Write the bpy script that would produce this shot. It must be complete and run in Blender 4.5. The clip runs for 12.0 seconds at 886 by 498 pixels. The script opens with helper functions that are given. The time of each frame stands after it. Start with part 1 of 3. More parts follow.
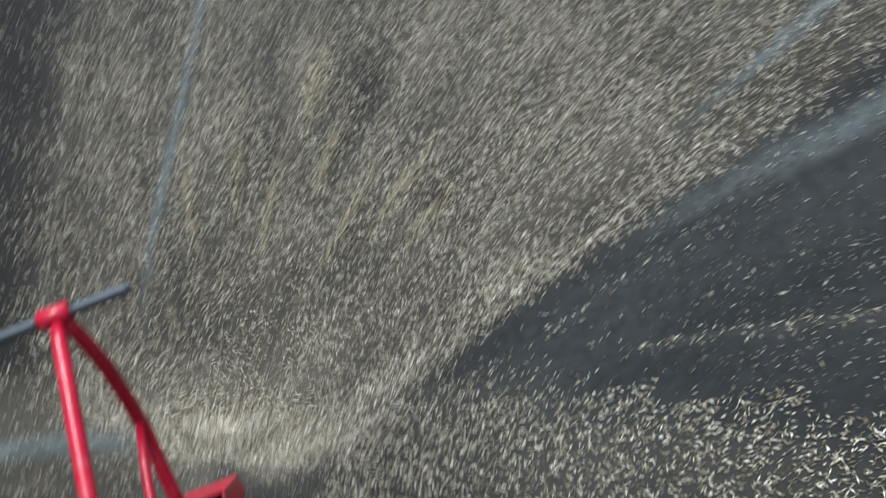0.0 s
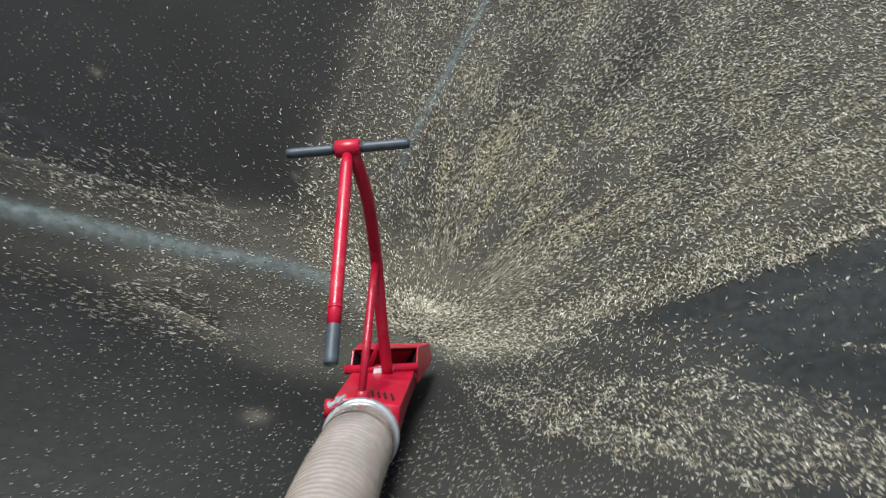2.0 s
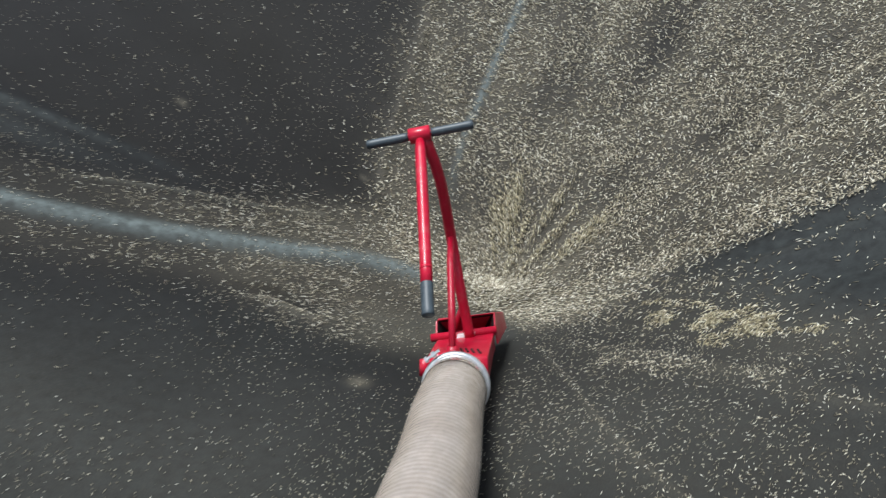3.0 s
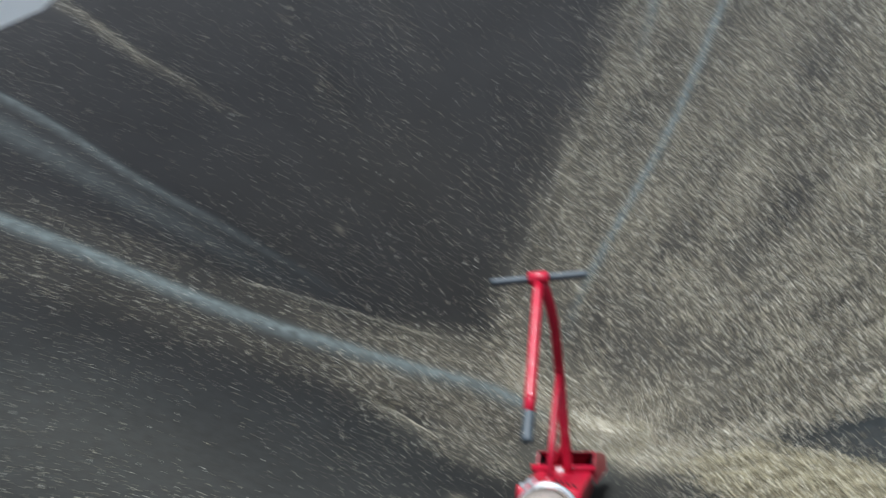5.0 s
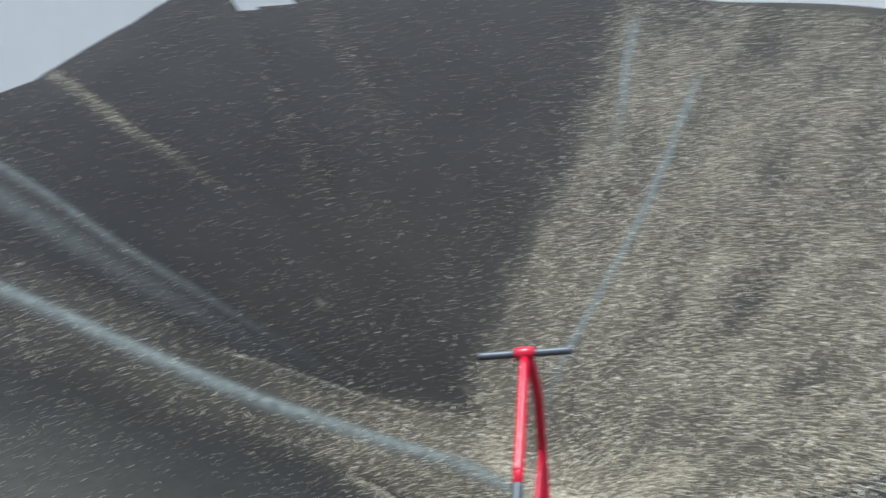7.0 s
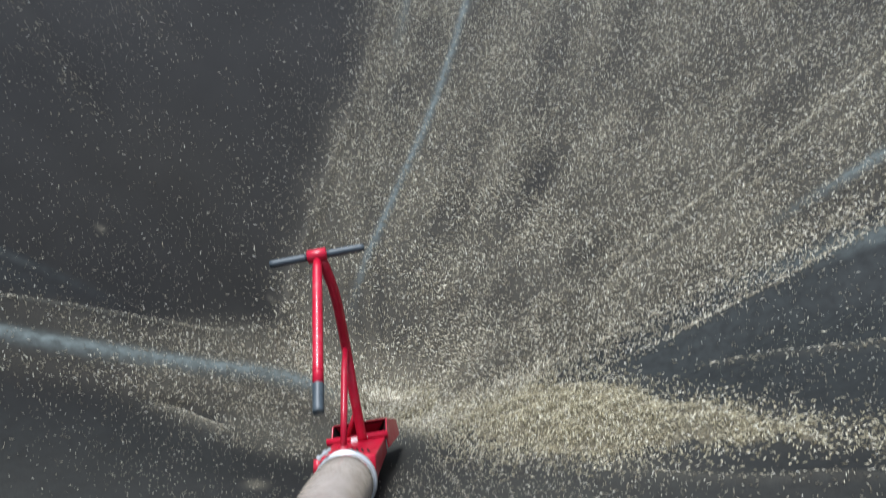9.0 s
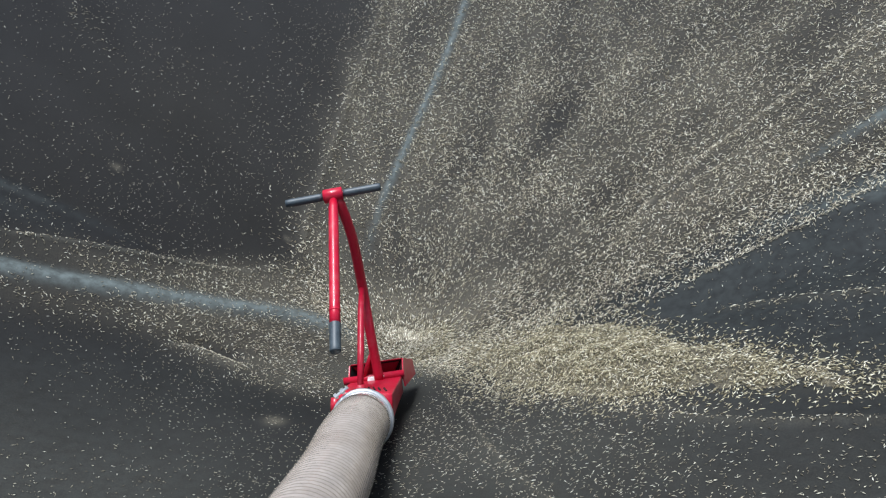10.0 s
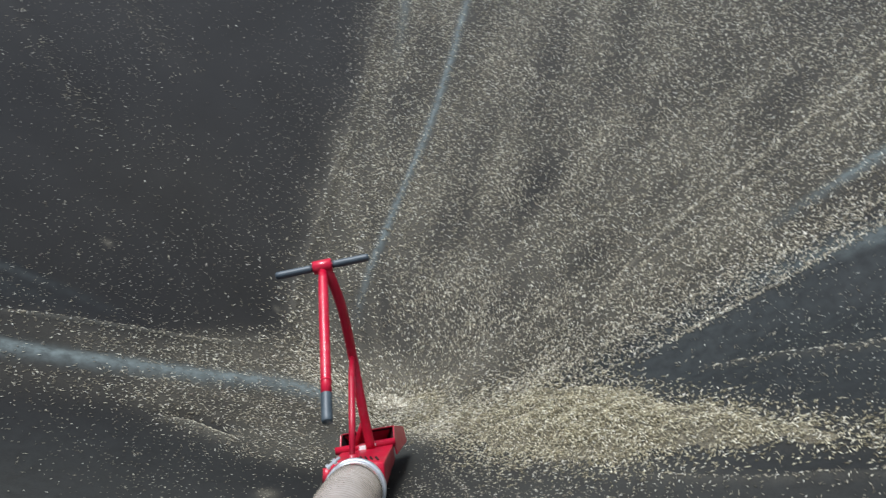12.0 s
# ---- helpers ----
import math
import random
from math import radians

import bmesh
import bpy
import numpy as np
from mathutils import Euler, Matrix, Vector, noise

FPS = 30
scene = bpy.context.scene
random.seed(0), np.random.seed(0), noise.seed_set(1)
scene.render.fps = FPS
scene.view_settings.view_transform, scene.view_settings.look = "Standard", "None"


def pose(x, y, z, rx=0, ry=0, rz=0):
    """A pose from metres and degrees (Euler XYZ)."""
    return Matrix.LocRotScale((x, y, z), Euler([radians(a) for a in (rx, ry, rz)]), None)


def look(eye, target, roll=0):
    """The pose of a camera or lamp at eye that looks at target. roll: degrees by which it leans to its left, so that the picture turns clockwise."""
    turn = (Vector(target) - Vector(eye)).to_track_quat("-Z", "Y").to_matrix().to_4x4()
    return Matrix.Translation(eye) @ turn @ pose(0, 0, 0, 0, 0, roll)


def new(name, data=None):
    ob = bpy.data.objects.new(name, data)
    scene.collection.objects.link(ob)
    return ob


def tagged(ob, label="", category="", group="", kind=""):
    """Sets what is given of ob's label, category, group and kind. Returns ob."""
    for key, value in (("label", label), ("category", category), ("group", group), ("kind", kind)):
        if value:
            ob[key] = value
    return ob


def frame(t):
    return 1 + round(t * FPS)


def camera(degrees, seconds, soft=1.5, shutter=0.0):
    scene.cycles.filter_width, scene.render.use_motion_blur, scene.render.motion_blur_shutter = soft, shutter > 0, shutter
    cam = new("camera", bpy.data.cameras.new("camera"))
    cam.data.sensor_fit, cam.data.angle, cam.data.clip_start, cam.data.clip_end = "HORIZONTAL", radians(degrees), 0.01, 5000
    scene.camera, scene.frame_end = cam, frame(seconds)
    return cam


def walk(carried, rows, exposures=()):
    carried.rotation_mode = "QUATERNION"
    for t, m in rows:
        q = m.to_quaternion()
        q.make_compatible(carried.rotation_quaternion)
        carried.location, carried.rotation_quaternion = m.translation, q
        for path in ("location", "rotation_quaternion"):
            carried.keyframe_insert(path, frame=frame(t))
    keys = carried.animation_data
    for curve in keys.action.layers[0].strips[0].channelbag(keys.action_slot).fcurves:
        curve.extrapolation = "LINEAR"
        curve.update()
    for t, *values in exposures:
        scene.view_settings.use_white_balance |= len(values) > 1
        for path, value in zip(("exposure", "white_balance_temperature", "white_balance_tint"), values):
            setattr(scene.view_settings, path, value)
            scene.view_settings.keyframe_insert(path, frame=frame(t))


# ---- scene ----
cam = camera(62.0, 12.0, 1.15, 0.9)
PATH = [
    (0, (0.319, -1.147, 1.798), (0.515, 0.364, 0.502), -4.8),
    (0.5, (0.235, -1.099, 1.764), (0.315, 0.295, 0.332), 0.2),
    (1, (0.136, -1.111, 1.73), (0.034, 0.292, 0.309), 3.4),
    (1.5, (0.137, -1.255, 1.755), (-0.14, 0.182, 0.391), 2.9),
    (2, (0.235, -1.411, 1.767), (-0.088, 0.08, 0.474), 0.3),
    (2.5, (0.213, -1.561, 1.823), (-0.116, -0.056, 0.547), -3.0),
    (2.7, (0.188, -1.619, 1.8), (-0.176, -0.109, 0.54), -5.6),
    (4.3, (0.381, -1.758, 1.814), (-0.257, -0.213, 0.716), -8.1),
    (4.5, (0.379, -1.763, 1.834), (-0.291, -0.197, 0.785), -8.3),
    (5, (0.316, -1.856, 1.926), (-0.483, -0.257, 1.029), -7.0),
    (5.5, (0.281, -1.924, 1.984), (-0.681, -0.353, 1.204), -6.4),
    (6, (0.267, -1.917, 1.936), (-0.76, -0.366, 1.201), -5.2),
    (6.2, (0.254, -1.939, 1.932), (-0.747, -0.369, 1.202), -4.7),
    (6.5, (0.248, -1.939, 1.925), (-0.694, -0.329, 1.204), -4.4),
    (7, (0.252, -1.969, 1.929), (-0.458, -0.232, 1.236), -3.5),
    (7.5, (0.32, -1.955, 1.941), (-0.133, -0.136, 1.245), -4.2),
    (7.7, (0.331, -1.938, 1.947), (-0.029, -0.107, 1.228), -4.2),
    (9.3, (0.352, -1.924, 1.889), (0.116, -0.216, 0.877), -3.4),
    (9.5, (0.342, -1.909, 1.892), (0.089, -0.226, 0.841), -3.6),
    (10, (0.343, -1.908, 1.875), (0.066, -0.248, 0.793), -3.7),
    (10.5, (0.336, -1.922, 1.884), (0.081, -0.26, 0.801), -4.2),
    (11, (0.345, -1.923, 1.887), (0.122, -0.234, 0.84), -4.5),
    (11.5, (0.356, -1.93, 1.905), (0.153, -0.198, 0.927), -4.8),
    (12, (0.35, -1.946, 1.92), (0.107, -0.198, 0.98), -4.4),
]
EXPOSURES = [(0, 0.05, 5850, 7), (0.7, .02, 6050, 6), (2.7, 0.12, 6150, 7), (4.5, 0.19, 5950, 7), (5.0, 0.20, 5950, 7), (5.5, 0.42, 5900, 7), (7.6, 0.62, 5950, 7), (9.3, 0.22, 5900, 8), (12, 0.17, 5950, 8)]
walk(cam, [(t, look(eye, target, roll)) for t, eye, target, roll in PATH], EXPOSURES)

# ---- world and light: an overcast sky over an open bay ----
world = bpy.data.worlds.new("sky")
scene.world = world
world.use_nodes = True
wn = world.node_tree
sky = wn.nodes.new("ShaderNodeTexSky")
sky.sky_type, sky.sun_disc = "NISHITA", False
sky.sun_elevation, sky.sun_rotation = radians(78), radians(299)
sky.air_density, sky.dust_density = 1.0, 4.0
wn.links.new(sky.outputs[0], wn.nodes["Background"].inputs[0])
wn.nodes["Background"].inputs[1].default_value = 0.115
sun_data = bpy.data.lights.new("sun", "SUN")
sun_data.energy, sun_data.angle, sun_data.color = 5.0, radians(22), (1.0, 0.99, 0.97)
sun = new("sun", sun_data)
sun.matrix_world = look((-0.9, 0.5, 5.0), (0, 0, 0))


# ---- materials ----
def material(name, build):
    m = bpy.data.materials.new(name)
    m.use_nodes = True
    t = m.node_tree
    build(t, t.nodes["Principled BSDF"])
    return m


def node(t, kind, **values):
    n = t.nodes.new(kind)
    for key, value in values.items():
        n.inputs[key].default_value = value
    return n


def noise_at(t, scale, detail=4.0, rough=0.6):
    c = t.nodes.new("ShaderNodeTexCoord")
    n = node(t, "ShaderNodeTexNoise", Scale=scale, Detail=detail, Roughness=rough)
    t.links.new(c.outputs["Object"], n.inputs["Vector"])
    return n


def ramp(t, source, stops):
    r = t.nodes.new("ShaderNodeValToRGB")
    while len(r.color_ramp.elements) < len(stops):
        r.color_ramp.elements.new(0.5)
    for e, (at, c) in zip(r.color_ramp.elements, stops):
        e.position, e.color = at, (*c, 1)
    t.links.new(source, r.inputs[0])
    return r


def mix(t, factor, a, b):
    m = t.nodes.new("ShaderNodeMix")
    m.data_type = "RGBA"
    for socket, value in ((m.inputs[0], factor), (m.inputs[6], a), (m.inputs[7], b)):
        if isinstance(value, (int, float)):
            socket.default_value = value
        elif isinstance(value, tuple):
            socket.default_value = (*value, 1)
        else:
            t.links.new(value, socket)
    return m.outputs[2]


def bump(t, p, source, strength, distance):
    b = node(t, "ShaderNodeBump", Strength=strength, Distance=distance)
    t.links.new(source, b.inputs["Height"])
    t.links.new(b.outputs[0], p.inputs["Normal"])


def build_tarp(t, p):
    grain, cloud = noise_at(t, 260, 3), noise_at(t, 2.3, 5, 0.65)
    base = ramp(t, cloud.outputs[0], [(0.3, (0.0046, 0.0049, 0.0056)), (0.7, (0.0098, 0.0101, 0.0108))]).outputs[0]
    fine = ramp(t, grain.outputs[0], [(0.42, (0, 0, 0)), (0.68, (1, 1, 1))]).outputs[0]
    dust_glare, worn_sheen = t.nodes.new("ShaderNodeAttribute"), t.nodes.new("ShaderNodeAttribute")
    dust_glare.attribute_name, worn_sheen.attribute_name = "dust_glare", "worn_sheen"
    speck = node(t, "ShaderNodeMath")
    speck.operation = "MULTIPLY_ADD"
    t.links.new(fine, speck.inputs[0])
    speck.inputs[1].default_value, speck.inputs[2].default_value = 0.5, 0.35
    amount = node(t, "ShaderNodeMath")
    amount.operation = "MULTIPLY"
    t.links.new(dust_glare.outputs["Fac"], amount.inputs[0])
    t.links.new(speck.outputs[0], amount.inputs[1])
    c = mix(t, amount.outputs[0], base, (0.165, 0.150, 0.112))
    mottle = noise_at(t, 34, 6, 0.7)
    patchy = node(t, "ShaderNodeMath")
    patchy.operation = "MULTIPLY"
    t.links.new(worn_sheen.outputs["Fac"], patchy.inputs[0])
    t.links.new(ramp(t, mottle.outputs[0], [(0.34, (0.35, 0.35, 0.35)), (0.62, (1, 1, 1))]).outputs[0], patchy.inputs[1])
    # bluish colour on the folds: wear plus the sky's sheen, painted in
    c = mix(t, patchy.outputs[0], c, (0.138, 0.164, 0.160))
    t.links.new(c, p.inputs["Base Color"])
    p.inputs["Roughness"].default_value = 0.7
    p.inputs["Specular IOR Level"].default_value = 0.13
    bump(t, p, grain.outputs[0], 0.25, 0.002)


def build_grain(t, p):
    g = t.nodes.new("ShaderNodeNewGeometry")
    c = ramp(t, g.outputs["Random Per Island"], [(0.0, (0.11, 0.092, 0.060)), (0.33, (0.25, 0.218, 0.152)), (0.58, (0.44, 0.398, 0.285)), (0.82, (0.70, 0.66, 0.515)), (1.0, (0.89, 0.87, 0.76))])
    t.links.new(c.outputs[0], p.inputs["Base Color"])
    p.inputs["Roughness"].default_value = 0.34


def build_oats(t, p):
    g = t.nodes.new("ShaderNodeNewGeometry")
    c = ramp(t, g.outputs["Random Per Island"], [(0.0, (0.10, 0.078, 0.040)), (0.3, (0.26, 0.222, 0.128)), (0.58, (0.44, 0.395, 0.25)), (0.84, (0.70, 0.65, 0.47)), (1.0, (0.88, 0.85, 0.72))])
    t.links.new(c.outputs[0], p.inputs["Base Color"])
    p.inputs["Roughness"].default_value = 0.36


def build_bed(t, p):
    n, w = noise_at(t, 190, 3), noise_at(t, 6, 4)
    a = ramp(t, n.outputs[0], [(0.35, (0.034, 0.029, 0.019)), (0.55, (0.14, 0.122, 0.080)), (0.75, (0.33, 0.30, 0.20))]).outputs[0]
    b = ramp(t, w.outputs[0], [(0.35, (0.75, 0.75, 0.75)), (0.7, (1, 1, 1))]).outputs[0]
    m = t.nodes.new("ShaderNodeMix")
    m.data_type, m.blend_type = "RGBA", "MULTIPLY"
    m.inputs[0].default_value = 1
    t.links.new(a, m.inputs[6])
    t.links.new(b, m.inputs[7])
    t.links.new(m.outputs[2], p.inputs["Base Color"])
    p.inputs["Roughness"].default_value = 0.8
    bump(t, p, n.outputs[0], 0.9, 0.008)


def build_red(t, p):
    n, s = noise_at(t, 14, 5), noise_at(t, 120, 3)
    c = ramp(t, n.outputs[0], [(0.3, (0.36, 0.003, 0.021)), (0.7, (0.46, 0.005, 0.032))]).outputs[0]
    chips = ramp(t, s.outputs[0], [(0.70, (0, 0, 0)), (0.76, (1, 1, 1))]).outputs[0]
    d = noise_at(t, 24, 5, 0.7)
    dusty = ramp(t, d.outputs[0], [(0.52, (0, 0, 0)), (0.72, (0.14, 0.14, 0.14))]).outputs[0]
    c = mix(t, dusty, c, (0.42, 0.24, 0.22))
    t.links.new(mix(t, chips, c, (0.33, 0.10, 0.09)), p.inputs["Base Color"])
    r = ramp(t, n.outputs[0], [(0.3, (0.30, 0.30, 0.30)), (0.7, (0.46, 0.46, 0.46))])
    t.links.new(r.outputs[0], p.inputs["Roughness"])
    p.inputs["Coat Weight"].default_value = 0.12
    p.inputs["Specular IOR Level"].default_value = 0.35
    bump(t, p, s.outputs[0], 0.08, 0.001)


def build_rubber(t, p):
    n = noise_at(t, 60, 4)
    t.links.new(ramp(t, n.outputs[0], [(0.3, (0.030, 0.042, 0.052)), (0.7, (0.052, 0.070, 0.082))]).outputs[0], p.inputs["Base Color"])
    p.inputs["Roughness"].default_value = 0.5
    bump(t, p, n.outputs[0], 0.2, 0.001)


def build_hose(t, p):
    n, w = noise_at(t, 40, 4), noise_at(t, 5, 3)
    a = ramp(t, n.outputs[0], [(0.3, (0.36, 0.312, 0.265)), (0.7, (0.48, 0.42, 0.36))]).outputs[0]
    b = ramp(t, w.outputs[0], [(0.4, (0, 0, 0)), (0.75, (0.5, 0.5, 0.5))]).outputs[0]
    t.links.new(mix(t, b, a, (0.22, 0.17, 0.12)), p.inputs["Base Color"])
    p.inputs["Roughness"].default_value = 0.23
    p.inputs["Metallic"].default_value = 0.38
    p.inputs["Coat Weight"].default_value, p.inputs["Coat Roughness"].default_value = 1.0, 0.14


def build_zinc(t, p):
    n = noise_at(t, 50, 4)
    t.links.new(ramp(t, n.outputs[0], [(0.3, (0.5, 0.53, 0.54)), (0.7, (0.72, 0.74, 0.75))]).outputs[0], p.inputs["Base Color"])
    p.inputs["Metallic"].default_value, p.inputs["Roughness"].default_value = 0.7, 0.38


def build_dark(t, p):
    n = noise_at(t, 30, 3)
    t.links.new(ramp(t, n.outputs[0], [(0.3, (0.006, 0.004, 0.004)), (0.7, (0.014, 0.007, 0.007))]).outputs[0], p.inputs["Base Color"])
    p.inputs["Roughness"].default_value = 0.8


def build_sticker(t, p):
    n = noise_at(t, 80, 3)
    t.links.new(ramp(t, n.outputs[0], [(0.35, (0.62, 0.55, 0.54)), (0.65, (0.8, 0.78, 0.76))]).outputs[0], p.inputs["Base Color"])
    p.inputs["Roughness"].default_value = 0.4


def build_white(t, p):
    n, s = noise_at(t, 1.3, 5), noise_at(t, 90, 2)
    t.links.new(ramp(t, n.outputs[0], [(0.3, (0.90, 0.91, 0.87)), (0.7, (0.94, 0.95, 0.92))]).outputs[0], p.inputs["Base Color"])
    p.inputs["Roughness"].default_value = 0.45
    bump(t, p, s.outputs[0], 0.05, 0.002)


def build_concrete(t, p):
    n, s = noise_at(t, 1.5, 6), noise_at(t, 120, 3)
    t.links.new(ramp(t, n.outputs[0], [(0.3, (0.24, 0.235, 0.22)), (0.7, (0.36, 0.35, 0.33))]).outputs[0], p.inputs["Base Color"])
    p.inputs["Roughness"].default_value = 0.85
    bump(t, p, s.outputs[0], 0.3, 0.003)


TARP, GRAIN, BED = material("black_tarpaulin", build_tarp), material("grain", build_grain), material("grain_bed", build_bed)
OATS = material("clean_oats", build_oats)
RED, RUBBER, HOSE = material("red_paint", build_red), material("grey_rubber", build_rubber), material("hose_plastic", build_hose)
ZINC, DARK, STICKER = material("zinc", build_zinc), material("hollow_shade", build_dark), material("sticker", build_sticker)
WHITE, CONCRETE = material("white_panel", build_white), material("concrete", build_concrete)


# ---- mesh helpers ----
def part(name, bm, mat, parent=None, label="", smooth=False):
    me = bpy.data.meshes.new(name)
    bmesh.ops.recalc_face_normals(bm, faces=bm.faces[:])
    bm.to_mesh(me)
    bm.free()
    if smooth:
        for f in me.polygons:
            f.use_smooth = True
    me.materials.append(mat)
    ob = new(name, me)
    ob.parent = parent
    if label:
        tagged(ob, label)
    return ob


def soft_edges(ob, width, segments=2):
    m = ob.modifiers.new("bevel", "BEVEL")
    m.width, m.segments, m.limit_method = width, segments, "ANGLE"
    return ob


def sweep(bm, path, radii, sides=20, caps=True):
    """A round tube along a path of Vectors."""
    rings, side = [], None
    for i, p in enumerate(path):
        d = (path[min(i + 1, len(path) - 1)] - path[max(i - 1, 0)]).normalized()
        side = d.orthogonal() if side is None else side - d * side.dot(d)
        side.normalize()
        other = d.cross(side)
        r = radii[i] if isinstance(radii, (list, tuple)) else radii
        rings.append([bm.verts.new(p + (side * math.cos(a) + other * math.sin(a)) * r) for a in (2 * math.pi * j / sides for j in range(sides))])
    for a, b in zip(rings, rings[1:]):
        for j in range(sides):
            bm.faces.new((a[j], a[(j + 1) % sides], b[(j + 1) % sides], b[j]))
    if caps:
        bm.faces.new(rings[0][::-1])
        bm.faces.new(rings[-1])
    return rings


def curve_through(points, steps):
    """Points along a smooth curve through the given ones."""
    ps = [Vector(p) for p in points]
    ps = [2 * ps[0] - ps[1], *ps, 2 * ps[-1] - ps[-2]]
    out = []
    for i in range(1, len(ps) - 2):
        for s in range(steps):
            u = s / steps
            a, b, c, d = ps[i - 1:i + 3]
            out.append(0.5 * (2 * b + (c - a) * u + (2 * a - 5 * b + 4 * c - d) * u * u + (3 * b - a - 3 * c + d) * u ** 3))
    return out + [ps[-2]]


def box(bm, lo, hi):
    vs = [bm.verts.new((x, y, z)) for x in (lo[0], hi[0]) for y in (lo[1], hi[1]) for z in (lo[2], hi[2])]
    for f in ((0, 1, 3, 2), (4, 6, 7, 5), (0, 4, 5, 1), (2, 3, 7, 6), (0, 2, 6, 4), (1, 5, 7, 3)):
        bm.faces.new([vs[i] for i in f])


# ---- the shape of the hopper: a cone of cloth, in turns (degrees) and radii round its lowest point ----
APEX = (-0.2, 0.2)
SLOPE = ((-90, .55), (-35, .58), (0, .60), (60, .70), (90, .72), (120, .70), (180, .63), (225, .55), (270, .55))
ROUND = ((-90, .25), (-30, .20), (20, .12), (160, .12), (210, .20), (270, .25))
RIM = ((-90, 2.75), (-50, 2.95), (-20, 2.7), (0, 2.55), (46, 2.49), (63, 2.47), (82, 2.55), (110, 2.78), (130, 2.98), (145, 3.03), (151, 2.97), (157, 2.84), (171, 2.64), (184, 2.57), (196, 2.53), (225, 2.75), (270, 2.75))


def table(rows, at):
    return np.interp(at, [r[0] for r in rows], [r[1] for r in rows])


# folds, seams and dust lines: (radius, turn) along each, half width, ridge height, wear with sky sheen painted in, dust
LINES = (
    (((.19, 167), (.24, 170), (.30, 173.5), (.45, 181), (.62, 188.5), (.88, 194), (1.22, 197.3), (1.85, 198), (2.38, 199)), .034, .012, .86, 0),
    (((.9, 180.5), (1.17, 181), (1.7, 183), (2.07, 183), (2.51, 184)), .024, .016, .5, 0, 1.3),
    (((1.0, 183), (1.3, 185), (1.7, 186.3), (2.07, 186.5), (2.45, 187)), .055, .0, .3, 0, 1.2),
    (((.38, 119.3), (.55, 108), (.73, 98.8), (.88, 93.8), (1.07, 89.2), (1.28, 86.4), (1.55, 84.4), (2.01, 82.8)), .017, .006, .92, 0, .3),
    (((1.5, 95), (1.8, 93.5), (2.07, 93.5), (2.41, 93)), .024, .006, .75, 0, .5),
    (((1.3, 6.4), (1.45, 7.4), (1.72, 8.3), (2.3, 10)), .024, .008, .82, 0, .4),
    (((.72, -13), (.9, -10.5), (1.14, -7), (1.36, -4.8), (1.53, -3), (2.3, 2)), .015, .010, .0, .35),
    # broad bluish sheen painted along the pocket's upper edge
    (((1.0, -2), (1.27, -2.2), (1.51, -2.9), (1.7, -3.4), (2.3, -3)), .055, .0, .50, 0, .5),
    (((1.1, -16.5), (1.25, -18.3), (1.48, -21), (2.2, -24)), .018, .012, .0, .85),
    (((1.1, -44), (1.39, -42), (1.57, -40), (2.2, -38)), .016, .012, .0, .8),
    (((.40, -55), (.48, -57), (.88, -62), (1.3, -62)), .010, .006, .0, .9),
    (((1.7, 164.5), (1.94, 165.7), (2.18, 167.7), (2.38, 168.4), (2.67, 169.4)), .034, .008, .0, 1.9, .7),
    (((1.1, 84), (1.28, 82), (1.68, 80.5), (2.45, 79)), .045, .006, .0, .55),
    (((.5, 152), (.57, 140), (.79, 121), (1.07, 109), (1.41, 101), (2.0, 96), (2.45, 94)), .022, .010, .0, .8),
    (((.8, 14), (1.07, 19.5), (1.62, 19.8), (2.3, 21.5)), .011, .008, .0, 3.0),
    (((.7, 9), (.95, 15), (1.3, 15.5), (2.2, 17)), .016, .006, .0, 1.5),
    (((.52, 158), (.62, 172), (.8, 180), (1.0, 185), (1.25, 190)), .009, .009, .10, 1.8),
    (((.56, 219), (.64, 214), (.70, 211), (.75, 210)), .015, .022, .12, 3.6, .03),
    # a dip in the cloth; its negative dust paints in the hollow's shade
    (((.56, 213), (.64, 208), (.70, 206), (.75, 206)), .030, -.026, .0, -.9, .04),
    (((1.6, 130), (2.0, 133), (2.9, 136)), .07, .004, .0, .18),
    (((1.5, 150), (2.1, 147), (2.9, 145)), .06, .004, .0, .12),
    (((1.2, -75), (1.8, -70), (2.6, -66)), .06, .006, .0, .1),
    (((1.2, 235), (1.8, 232), (2.6, 228)), .06, .006, .0, .1),
    (((1.4, 212), (2.0, 210), (2.5, 208)), .04, .006, .0, .06),
)


def smoothed(points):
    return [(p.x, p.y) for p in curve_through([(r, turn, 0) for r, turn in points], 8)]


LINES = [(smoothed(line[0]), *line[1:]) for line in LINES]


def wrap(a):
    return (a + 180) % 360 - 180


def polar(x, y):
    dx, dy = x - APEX[0], y - APEX[1]
    turn = np.degrees(np.arctan2(dy, dx))
    return np.hypot(dx, dy), np.where(turn < -90, turn + 360, turn)


def line_weight(line, r, turn):
    """1 on a line, falling to 0 beside it and towards its ends."""
    pts, half = line[0], line[1]
    at = table(pts, r)
    d = r * np.radians(wrap(turn - at))
    r0, r1 = pts[0][0], pts[-1][0]
    fade = line[5] if len(line) > 5 else .12
    ends = np.clip((r - r0) / fade + (.3 if fade < .2 else 0), 0, 1) * np.clip((r1 - r) / .12 + .5, 0, 1)
    return np.exp(-(d / half) ** 2) * ends


